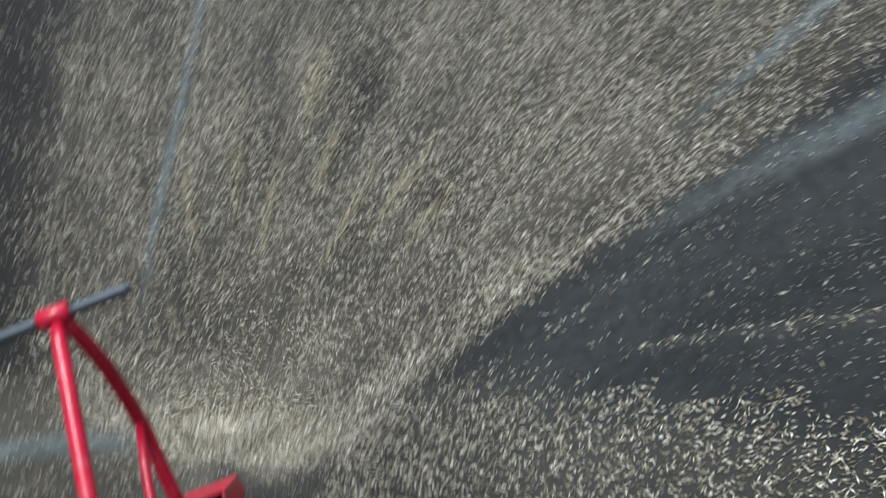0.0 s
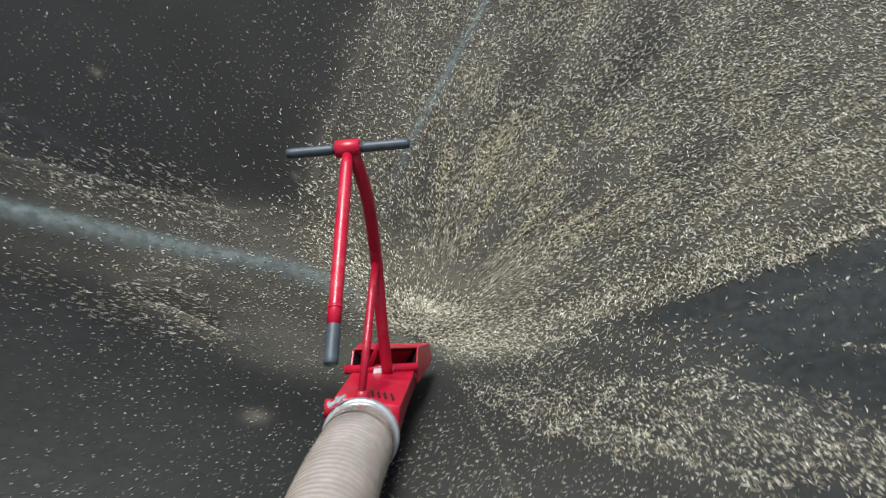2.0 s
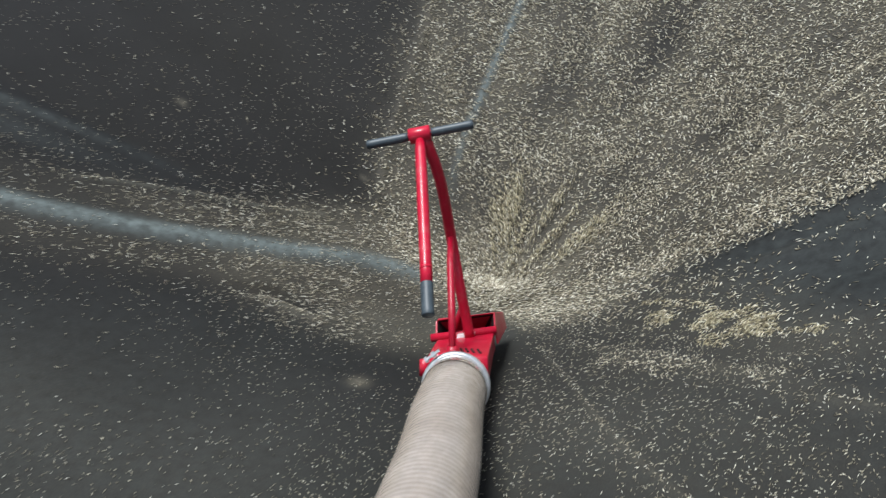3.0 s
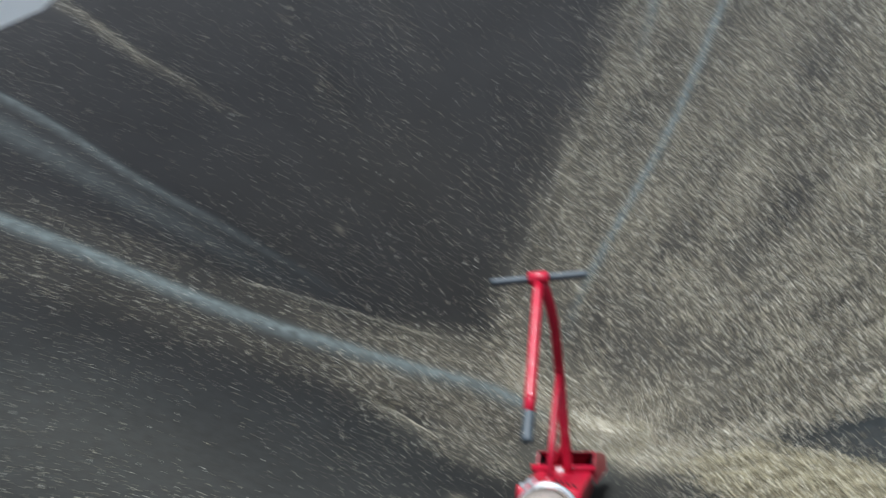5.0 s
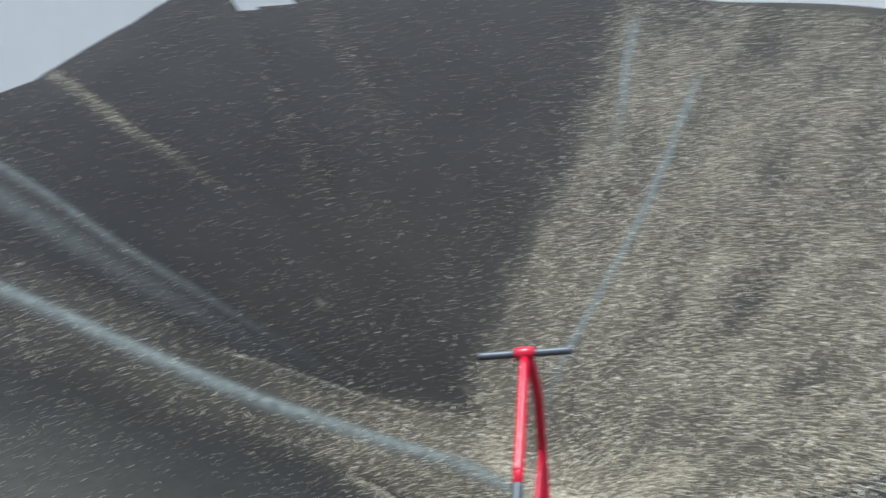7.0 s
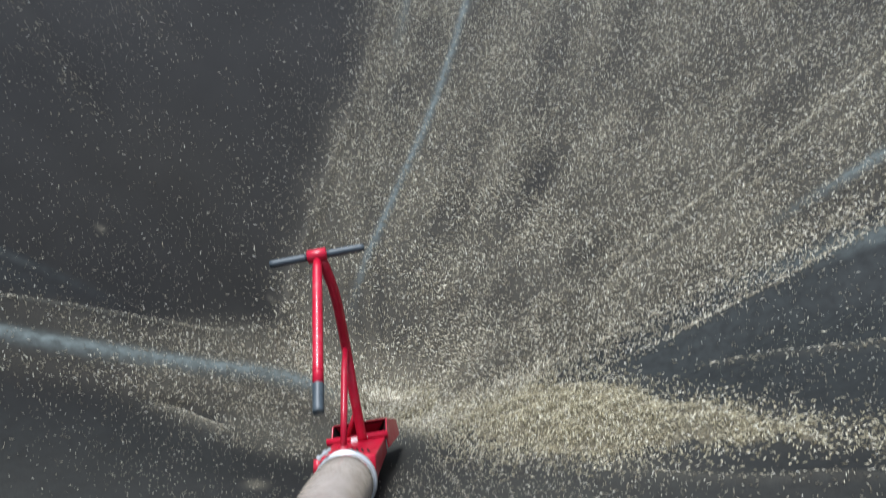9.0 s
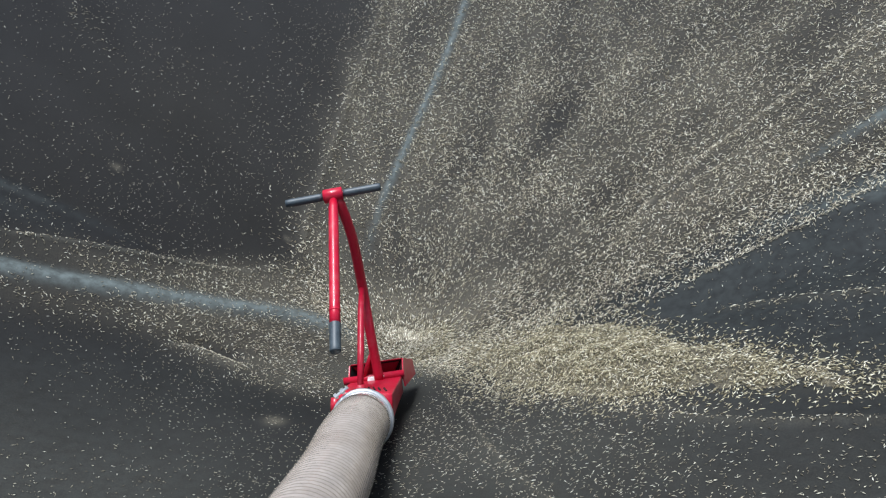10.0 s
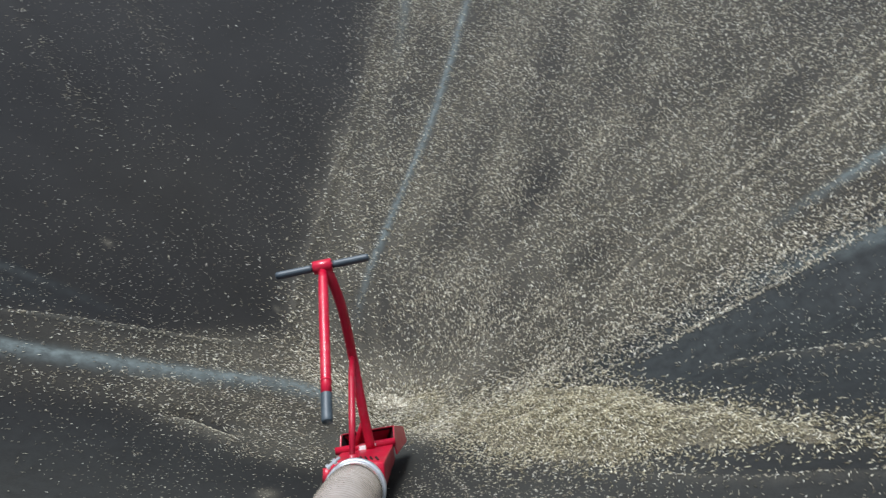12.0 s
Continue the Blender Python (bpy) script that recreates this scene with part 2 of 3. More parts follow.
def cloth(x, y):
    """The height of the cloth."""
    r, turn = polar(x, y)
    a = table(ROUND, turn)
    z = table(SLOPE, turn) * (np.sqrt(r * r + a * a) - a)
    for line in LINES:
        if line[2]:
            z = z + line[2] * line_weight(line, r, turn)
    z = z + .006 * np.sin(np.radians(turn * 7 + 40)) * np.clip(r - .4, 0, 1) + .010 * np.sin(np.radians(turn * 3)) * np.clip(r - .9, 0, 1)
    # the pocket beside the right-hand fold
    at = table(((.6, -14), (.8, -17), (1.15, -15), (1.5, -12), (2.3, -8)), r)
    z = z - .035 * np.exp(-((r * np.radians(wrap(turn - at))) / .10) ** 2) * np.clip((r - .75) / .4, 0, 1)
    # the nozzle's weight
    return z - .045 * np.exp(-(((x + .21) / .17) ** 2 + ((y + .12) / .2) ** 2))


def heap(x, y):
    """The height of the grain heap over the cloth."""
    r, turn = polar(x, y)
    at = table(((.2, -10), (.34, -18), (.5, -23), (.7, -27), (1.0, -32), (1.35, -34), (1.8, -36)), r)
    d = r * np.radians(wrap(turn - at))
    wide = table(((.2, .09), (.45, .16), (.75, .18), (1.0, .15), (1.4, .08), (1.8, .05)), r)
    tall = table(((.14, .012), (.3, .024), (.6, .047), (.85, .058), (1.15, .037), (1.5, .019), (1.9, .009)), r)
    lumps = 1 + .24 * np.sin(x * 31 + 3 * np.sin(y * 17)) * np.sin(y * 27 + 2 * np.sin(x * 13))
    mouth = .040 * np.exp(-(((x + .10) / .13) ** 2 + ((y - .24) / .10) ** 2))
    return np.maximum(tall * np.exp(-(d / wide) ** 2), mouth) * lumps - .012


def streaks(r, turn):
    """Runs of thicker and thinner grain down the slope."""
    shape = np.shape(r)
    a, b = np.ravel(r), np.radians(np.ravel(turn))
    run = np.array([noise.noise(Vector((p * 1.7, math.cos(q) * 9, math.sin(q) * 9))) for p, q in zip(a, b)])
    blot = np.array([noise.noise(Vector((p * math.cos(q) * 4.5, p * math.sin(q) * 4.5, 7))) for p, q in zip(a, b)])
    return np.clip(1 + .8 * run * np.clip(a / .9, .25, 1) + .5 * blot, .2, 2.4).reshape(shape)


# the grain field's edge beside the pocket, before and after the field has crept over it
EARLY_EDGE = ((.2, -40), (.46, -17), (.58, -6), (.83, -1.5), (1.04, 0), (1.4, .5), (2.3, 3))
LATE_EDGE = ((.2, -40), (.5, -24), (.65, -15), (.8, -12), (1.14, -7), (1.36, -4.8), (1.53, -3), (2.3, 1.5))


def still_share(r, turn):
    """The share of the field that stays where it lies while the rest slides."""
    inside = np.clip((turn - 0) / 8, 0, 1) * np.clip((146 - turn) / 8, 0, 1)
    return 1 - inside * (1 - table(((.15, .22), (.5, .36), (1.0, .5), (1.5, .62), (2.0, .78), (2.4, 1)), r))


def band_weight(r, turn):
    """1 in the band of grain and brown dust along the left-hand fold."""
    soft = 3.4 / np.maximum(r, .3)
    t = np.where(turn < 0, turn + 360, turn)
    low = table(((.3, 250), (.5, 230), (.59, 219), (.72, 210), (.9, 204), (1.2, 206), (2.0, 206)), r)
    high = table(((.3, 150), (.53, 160), (.8, 181), (1.0, 186), (1.3, 190), (2.0, 193)), r)
    return 1 / (1 + np.exp(-(low - t) / (soft * .7))) / (1 + np.exp(-(t - high) / (soft * .4)))


def band_density(r, turn):
    return 7600 * band_weight(r, turn) * table(((.2, 1), (.7, 1), (.95, .6), (1.25, .3), (2.0, .14), (2.5, .04)), r)


def density(r, turn, bare=True, fold=1.0):
    """Grains to the square metre lying on the cloth."""
    left = table(((.2, 175), (.5, 151), (.57, 141), (.79, 123), (1.07, 111), (1.41, 103), (2.0, 97), (2.5, 95)), r)
    right = table(EARLY_EDGE, r)
    soft = 3.4 / np.maximum(r, .3)
    field = 1 / (1 + np.exp(-(left - turn) / (soft * .8))) / (1 + np.exp(-(turn - right) / (soft * .4)))
    n = 9900 * field * table(((.02, 4.5), (.1, 3.2), (.3, 1.5), (.5, 1.0), (1.5, 1.0), (2.0, .8), (2.55, .3)), r) * np.where(turn > 230, 0, 1)
    # the band along the left-hand fold
    n = n * (1 - .2 * np.clip((48 - turn) / 15, 0, 1) * np.clip((r - 1.2) / .3, 0, 1))
    n = n + fold * band_density(r, turn)
    # a last scatter on the near slope
    near = np.where((turn > -85) & (turn < -40), 1, 0) * table(((.3, .3), (.6, 1), (1.2, .8), (1.9, .2)), r)
    n = n + 2000 * near + 140
    x, y = APEX[0] + r * np.cos(np.radians(turn)), APEX[1] + r * np.sin(np.radians(turn))
    n = n + 2200 * np.clip((heap(x, y) + .0105) * 60, 0, 1)
    n = n * streaks(r, turn)
    for line in LINES:
        w = line_weight(line, r, turn)
        n = n + 4500 * line[4] * w
        if bare:
            n = n * (1 - .93 * line[3] * w)
    return n


def spindles(name, x, y, z, normals, along, length, thick, parent=None, mat=None):
    """One mesh of many small grains: each a slim body with four sides."""
    n = len(x)
    u = along - normals * np.sum(along * normals, 1, keepdims=True)
    u /= np.linalg.norm(u, axis=1, keepdims=True)
    v = np.cross(normals, u)
    c = np.stack([x, y, z], 1)
    L, T = length[:, None] / 2, thick[:, None] / 2
    tilt = (np.random.rand(n, 1) - .5) * .5
    tip = (u + normals * tilt) * L
    co = np.stack([c - tip, c + tip, c + v * T - tip * .15, c + normals * T * .8, c - v * T - tip * .15, c - normals * T * .8 + tip * .1], 1).reshape(-1, 3)
    tri = np.array([(0, 3, 2), (0, 4, 3), (0, 5, 4), (0, 2, 5), (1, 2, 3), (1, 3, 4), (1, 4, 5), (1, 5, 2)])
    idx = (np.arange(n)[:, None, None] * 6 + tri[None]).reshape(-1)
    me = bpy.data.meshes.new(name)
    me.vertices.add(len(co))
    me.vertices.foreach_set("co", co.astype(np.float32).ravel())
    me.loops.add(len(idx))
    me.loops.foreach_set("vertex_index", idx.astype(np.int32))
    me.polygons.add(len(idx) // 3)
    me.polygons.foreach_set("loop_start", np.arange(0, len(idx), 3, dtype=np.int32))
    me.update(calc_edges=True)
    me.materials.append(mat or GRAIN)
    ob = new(name, me)
    ob.parent = parent
    return ob


def normal_at(height, x, y):
    e = .012
    n = np.stack([height(x - e, y) - height(x + e, y), height(x, y - e) - height(x, y + e), np.full_like(x, 2 * e)], 1)
    return n / np.linalg.norm(n, axis=1, keepdims=True)


def headings(x, y, spread):
    """Ways to lie: roughly down the slope, with a spread in radians."""
    near = np.clip((np.hypot(APEX[0] - x, APEX[1] - y) - .15) / .6, .3, 1)
    a = np.arctan2(APEX[1] - y, APEX[0] - x) + np.random.randn(len(x)) * spread * near
    return np.stack([np.cos(a), np.sin(a), np.zeros_like(a)], 1)


def scatter(count, r0, r1, turn0, turn1):
    """Even places over a ring's sector."""
    r = np.sqrt(np.random.rand(count) * (r1 * r1 - r0 * r0) + r0 * r0)
    turn = turn0 + np.random.rand(count) * (turn1 - turn0)
    return r, turn, APEX[0] + r * np.cos(np.radians(turn)), APEX[1] + r * np.sin(np.radians(turn))


def over(x, y):
    return np.maximum(cloth(x, y), cloth(x, y) + heap(x, y))


# ---- the hopper ----
def make_hopper():
    nt, nr = 900, 150
    turns = np.arange(nt) * 360 / nt - 90
    s = np.linspace(0, 1, nr) ** 1.15
    rim = table(RIM, turns)
    r = s[:, None] * (rim[None] - .012) + .012
    x, y = APEX[0] + r * np.cos(np.radians(turns)), APEX[1] + r * np.sin(np.radians(turns))
    z = cloth(x, y)
    # the hem sags a little between its ties
    z = z - .03 * np.clip((s[:, None] - .93) / .07, 0, 1) * (.5 + .5 * np.sin(np.radians(turns * 9 + 20)))
    co = np.stack([x, y, z], 2).reshape(-1, 3)
    faces = []
    for i in range(nr - 1):
        for j in range(nt):
            k = (j + 1) % nt
            if 137.5 < turns[j] < 144.5 and r[i, j] > 2.79:
                continue
            faces.append((i * nt + j, (i + 1) * nt + j, (i + 1) * nt + k, i * nt + k))
    faces.append(tuple(range(nt)))
    me = bpy.data.meshes.new("hopper")
    me.from_pydata(co.tolist(), [], faces)
    me.update()
    rr, tt = polar(co[:, 0], co[:, 1])
    dust_glare = np.clip((density(rr, tt) - 260) / 22000, 0, 1) + .015
    near = np.clip((tt - 200) / 25, 0, 1) + np.clip((-25 - tt) / 25, 0, 1)
    cloud = np.array([noise.noise(Vector((a * 1.6, b * 1.6, 11))) for a, b in zip(co[:, 0], co[:, 1])])
    dust_glare += .11 * near * np.clip(1 + 1.3 * cloud, .1, 2)
    dust_glare += .10 * np.clip(heap(co[:, 0], co[:, 1]) * 40, 0, 1)
    dust_glare += .11 * band_weight(rr, tt) * np.clip((2.2 - rr) / 1.2, 0, 1) * np.clip(1 + 1.2 * cloud, .3, 1.6)
    # the near slopes are greyed; in the pocket a bluish sheen is painted in
    greyed = np.clip((tt - 206) / 12, 0, 1) + np.clip((2 - tt) / 10, 0, 1) * (1 + .9 * np.clip((tt + 34) / 10, 0, 1) * np.clip((rr - .6) / .3, 0, 1))
    worn_sheen = .066 * greyed * np.clip(1 + .8 * cloud, .3, 1.7)
    for line in LINES:
        worn_sheen = np.maximum(worn_sheen, line[3] * line_weight(line, rr, tt))
    # the bent corner where the fold meets the hem
    bend = np.exp(-((rr - table(((184, 2.5), (198, 2.47)), tt)) / .02) ** 2) * ((tt > 184) & (tt < 198))
    worn_sheen = np.maximum(worn_sheen, .5 * bend)
    # left slope lightened through the dust value, standing in for lens glare
    dust_glare += .06 * np.clip((1.8 - rr) / .6, 0, 1) * ((tt > 105) & (tt < 180)) * np.clip(1 + cloud, .3, 1.7)
    # pale scuffs
    for sx, sy, size in ((-1.314, .471, .014), (-.697, .517, .010), (-.46, -.40, .028)):
        dust_glare += .8 * np.exp(-((co[:, 0] - sx) ** 2 + (co[:, 1] - sy) ** 2) / size ** 2)
    for name, values in (("dust_glare", np.clip(dust_glare, 0, 1)), ("worn_sheen", worn_sheen)):
        a = me.attributes.new(name, "FLOAT", "POINT")
        a.data.foreach_set("value", values.astype(np.float32))
    for f in me.polygons:
        f.use_smooth = True
    me.materials.append(TARP)
    sheet = new("hopper_liner", me)
    tagged(sheet, "black tarpaulin hopper liner, folded, scuffed and dusty with grain", "tarpaulin")
    m = sheet.modifiers.new("thickness", "SOLIDIFY")
    m.thickness, m.offset = .003, -1
    # the outer side, hanging from the hem to the floor
    bm = bmesh.new()
    rows = []
    for level in range(6):
        row = []
        for j in range(0, nt, 6):
            out = 1.012 + .01 * math.sin(j * .21) * level / 5
            top = z[-1, j] - .02
            row.append(bm.verts.new((APEX[0] + rim[j] * out * math.cos(radians(turns[j])), APEX[1] + rim[j] * out * math.sin(radians(turns[j])), top + (FLOOR - top) * level / 5)))
        rows.append(row)
    for a, b in zip(rows, rows[1:]):
        for j in range(len(a)):
            if 135 < turns[j * 6] < 148 and a in rows[:3]:
                continue
            k = (j + 1) % len(a)
            bm.faces.new((a[j], a[k], b[k], b[j]))
    part("outer_side", bm, TARP, sheet, "black tarpaulin skirt hanging to the floor", True)
    return sheet


FLOOR = -0.6


def make_bay():
    bm = bmesh.new()
    box(bm, (-7, -7, FLOOR - .2), (7, 7, FLOOR))
    tagged(part("floor", bm, CONCRETE), "bare grey concrete floor", "floor", kind="structure")
    bm = bmesh.new()
    bmesh.ops.create_grid(bm, x_segments=1, y_segments=1, size=2500)
    bmesh.ops.translate(bm, verts=bm.verts, vec=(0, 0, FLOOR - .25))
    tagged(part("ground", bm, CONCRETE), "plain grey yard ground", "ground", kind="structure")
    plate = bmesh.new()
    box(plate, (-.599, -.03, 0), (.599, .03, 5.0))
    mesh = bpy.data.meshes.new("panel")
    plate.to_mesh(mesh)
    plate.free()
    mesh.materials.append(WHITE)
    for name, turn in (("wall_north", 0), ("wall_west", 90), ("wall_south", 180), ("wall_east", 270)):
        bm = bmesh.new()
        box(bm, (-6.0, 6.034, FLOOR), (6.0, 6.2, FLOOR + 5.0))
        wall = part(name, bm, WHITE)
        wall.matrix_world = pose(0, 0, 0, 0, 0, turn)
        tagged(wall, "plain white panelled wall of the bay", "wall", kind="structure")
        for i in range(10):
            p = new("panel", mesh)
            p.parent = wall
            p.matrix_local = pose(-5.4 + 1.2 * i, 6.0, FLOOR)


make_bay()
make_hopper()


# ---- the suction nozzle ----
def make_nozzle():
    tool = new("suction_nozzle")
    tool.matrix_world = pose(-.21, -.08, .03)
    tagged(tool, "red painted steel suction nozzle with T-handle, standing in the grain", "suction nozzle")
    base = tool.matrix_world.inverted()

    def piece(name, bm, mat, label="", smooth=False, parent=None):
        ob = part(name, bm, mat, parent or tool, label, smooth)
        if parent is None:
            ob.matrix_local = base
        return ob

    head, back = Vector((-.295, -.023, .829)), Vector((-.192, -.500, .633))
    bar_l, bar_r = Vector((-.433, -.063, .812)), Vector((-.153, .006, .838))
    along = (bar_r - bar_l).normalized()

    def tube(name, path, r, mat=RED, label="", sides=20):
        bm = bmesh.new()
        sweep(bm, path, r, sides)
        return piece(name, bm, mat, label, True)

    # cross bar with its grips
    tube("cross_bar", [head - along * .136, head + along * .14], .0085)
    for side in (-1, 1):
        a, b = head + along * side * .031, head + along * side * .143
        steps = [a + (b - a) * i / 12 for i in range(13)]
        tube("hand_grip", [*steps, steps[-1] + along * side * .002], [.0115, *[.0117 + .0008 * (i % 2) for i in range(11)], .0115, .009], RUBBER, "dark blue-grey rubber grip")
    tube("head_sleeve", [head - along * s for s in (-.029, -.027, .027, .029)], [.019, .0215, .0215, .019], RED)
    # rear handle
    d = (back - head).normalized()
    tube("rear_handle", [head + d * s for s in (.012, .05, .2, .405, .445)], [.011, .0145, .0150, .0150, .0150])
    joint = head + d * .435
    steps = [joint + (back - joint) * i / 10 for i in range(11)]
    tube("rear_grip", [*steps, back + d * .003], [.0140, *[.0150 + .0006 * (i % 2) for i in range(10)], .0140], RUBBER, "dark blue-grey rubber grip", 24)
    tube("weld_bead", [joint - d * .035, joint - d * .031, joint - d * .027], [.0150, .0164, .0150])
    # bent upright and brace
    pole = curve_through([head + Vector((.012, -.002, -.012)), (-.271, -.029, .785), (-.2515, -.03, .673), (-.240, -.036, .49), (-.212, -.110, .37), (-.182, -.180, .235)], 8)
    tube("upright", pole, .0158)
    tube("brace", [Vector(p) for p in ((-.240, -.046, .500), (-.226, -.13, .478), (-.203, -.255, .437), (-.182, -.377, .392))], [.009, .0105, .0105, .009])
    tube("brace_foot", [Vector((-.184, -.368, .394)), Vector((-.180, -.386, .362))], [.014, .022])
    tube("gusset", [Vector((-.203, -.135, .325)), Vector((-.240, -.172, .225))], .008)

    # the mouth: an open box with a leaning lip
    bl, br, fr, fl = Vector((-.283, -.182, .222)), Vector((-.114, -.140, .227)), Vector((-.125, -.083, .245)), Vector((-.292, -.125, .240))
    low = {0: Vector((-.045, .03, -.16)), 1: Vector((.04, .03, -.16))}
    for name, a, b, mat in (("side_plate", fl, bl, RED), ("side_plate", br, fr, RED), ("front_plate", fr, fl, RED), ("rear_plate", bl, br, RED)):
        bm = bmesh.new()
        out = (b - a).cross(Vector((0, 0, 1))).normalized() * .005
        q = [a, b, b + low[b.x < -.2], a + low[a.x < -.2]]
        v = [bm.verts.new(p) for p in q] + [bm.verts.new(p + out) for p in q]
        for f in ((0, 1, 2, 3), (7, 6, 5, 4), (0, 4, 5, 1), (1, 5, 6, 2), (2, 6, 7, 3), (3, 7, 4, 0)):
            bm.faces.new([v[i] for i in f])
        soft_edges(piece(name, bm, mat), .0015)
    # a near-black lining paints in the shade deep inside the red mouth
    bm = bmesh.new()
    lined = [p * .99 + (bl + br + fr + fl) * .25 * .01 + Vector((0, 0, -.003)) for p in (bl, br, fr, fl)]
    va, vb = [bm.verts.new((-.2 + (p.x + .2) * .6, p.y + .022, .11)) for p in lined], [bm.verts.new(p) for p in lined]
    bm.faces.new(va)
    for i in range(4):
        bm.faces.new((va[i], va[(i + 1) % 4], vb[(i + 1) % 4], vb[i]))
    piece("inside", bm, DARK, "hollow inside of the mouth, painted black for its shade")
    bm = bmesh.new()
    tip_l, tip_r = Vector((-.325, -.012, .135)), Vector((-.119, .033, .140))
    lip = [fl, fr, tip_r, tip_l]
    v = [bm.verts.new(p + Vector((0, 0, .002))) for p in lip] + [bm.verts.new(p + Vector((0, 0, -.004))) for p in lip]
    for f in ((0, 1, 2, 3), (7, 6, 5, 4), (0, 4, 5, 1), (1, 5, 6, 2), (2, 6, 7, 3), (3, 7, 4, 0)):
        bm.faces.new([v[i] for i in f])
    soft_edges(piece("front_lip", bm, RED), .0015)
    bm = bmesh.new()
    wing = [tip_r, fr + Vector((.002, 0, .003)), br + Vector((.002, -.006, .0)), br + Vector((.010, -.020, -.034)), tip_r + Vector((.012, -.02, -.05))]
    v = [bm.verts.new(p + Vector((-.002, 0, 0))) for p in wing] + [bm.verts.new(p + Vector((.0025, 0, .001))) for p in wing]
    bm.faces.new(v[:5])
    bm.faces.new(v[5:][::-1])
    for i in range(5):
        bm.faces.new((v[i], v[5 + i], v[5 + (i + 1) % 5], v[(i + 1) % 5]))
    soft_edges(piece("side_wing", bm, RED), .0015)
    across = (br - bl).normalized()
    tube("stiffening_bar", [bl - across * .018 + Vector((0, 0, .004)), br + across * .006 + Vector((0, 0, .004))], .0125)

    # tapered body down to the round collar
    axis = Vector((.106, -.65, .512)).normalized()
    mid = Vector((-.161, -.462, .345)) - axis * .028
    side = Vector((1, 0, 0)) - axis * axis.x
    side.normalize()
    up = axis.cross(side) * -1
    if up.z < 0:
        up = -up
    def body_at(u, a):
        """The body's skin: a flat box at the mouth, a rounded square at the collar."""
        c, w = math.cos(a), math.sin(a)
        k = 1 / max(abs(c), abs(w))
        rect = bl.lerp(br, .5 + .5 * c * k * .98) + Vector((0, -.004, -.038 + .036 * w * k))
        disc = mid - axis * .004 + (side * c * .083 + up * w * .078) * k ** (.8 if w > 0 else .15)
        return rect.lerp(disc, u)

    bm = bmesh.new()
    n = 40
    turns = [2 * math.pi * j / n for j in range(n)]
    rows = [[bm.verts.new(body_at(s / 8, a)) for a in turns] for s in range(9)]
    for r, d in ((.079, .002), (.079, .03)):
        rows.append([bm.verts.new(mid + axis * d + (side * math.cos(a) + up * math.sin(a)) * r) for a in turns])
    for a, b in zip(rows, rows[1:]):
        for j in range(n):
            bm.faces.new((a[j], a[(j + 1) % n], b[(j + 1) % n], b[j]))
    body = piece("body", bm, RED, "", True)
    soft_edges(body, .004)
    # slots and stickers on the body's top
    for i in range(5):
        bm = bmesh.new()
        a = math.pi / 2 + .10 - .17 * i
        sweep(bm, [body_at(.76, a + .05) + up * .001, body_at(.90, a - .05) + up * .001], .003, 8)
        piece("slot", bm, DARK, "dark slot")
    for i in range(2):
        bm = bmesh.new()
        slant, out = Vector((0, .77, .64)), Vector((0, -.64, .77))
        c = Vector((-.214, -.176, .224)) + across * (.006 + .029 * i) + out * .0138
        q = [c + across * w + slant * h for w, h in ((-.012, -.011), (.012, -.011), (.012, .011), (-.012, .011))]
        v = [bm.verts.new(p) for p in q] + [bm.verts.new(p + Vector((0, -.001, .002))) for p in q]
        for f in ((0, 1, 2, 3), (7, 6, 5, 4), (0, 4, 5, 1), (1, 5, 6, 2), (2, 6, 7, 3), (3, 7, 4, 0)):
            bm.faces.new([v[i] for i in f])
        piece("sticker", bm, STICKER, "worn white sticker")
    # clamp ring with its bolt
    bm = bmesh.new()
    ring = [mid + axis * .028 + (side * math.cos(a) + up * math.sin(a)) * .0825 for a in (2 * math.pi * i / 64 for i in range(64))]
    loops = []
    for i, p in enumerate(ring):
        out = (p - mid - axis * .028).normalized()
        loops.append([bm.verts.new(p + out * a + axis * b) for a, b in ((-.006, -.011), (.003, -.012), (.007, -.006), (.007, .006), (.003, .012), (-.006, .011))])
    for i in range(64):
        a, b = loops[i], loops[(i + 1) % 64]
        for j in range(6):
            bm.faces.new((a[j], a[(j + 1) % 6], b[(j + 1) % 6], b[j]))
    clamp = piece("clamp_ring", bm, ZINC, "bright galvanised clamp ring", True)
    lug = mid + axis * .040 + (side * -.64 + up * .77) * .100
    turn = side * .77 + up * .64
    bm = bmesh.new()
    sweep(bm, [lug - turn * .022, lug + turn * .024], .0042, 6)
    sweep(bm, [lug + turn * .000, lug + turn * .010], .0085, 6)
    sweep(bm, [lug - turn * .022, lug - turn * .014], .0085, 6)
    piece("clamp_bolt", bm, ZINC, "galvanised bolt")
    lug = body_at(.80, math.pi * .90) - side * .012
    bm = bmesh.new()
    sweep(bm, [lug - up * .026, lug + up * .018], .014, 12)
    piece("lug", bm, RED, "", True)
    return tool


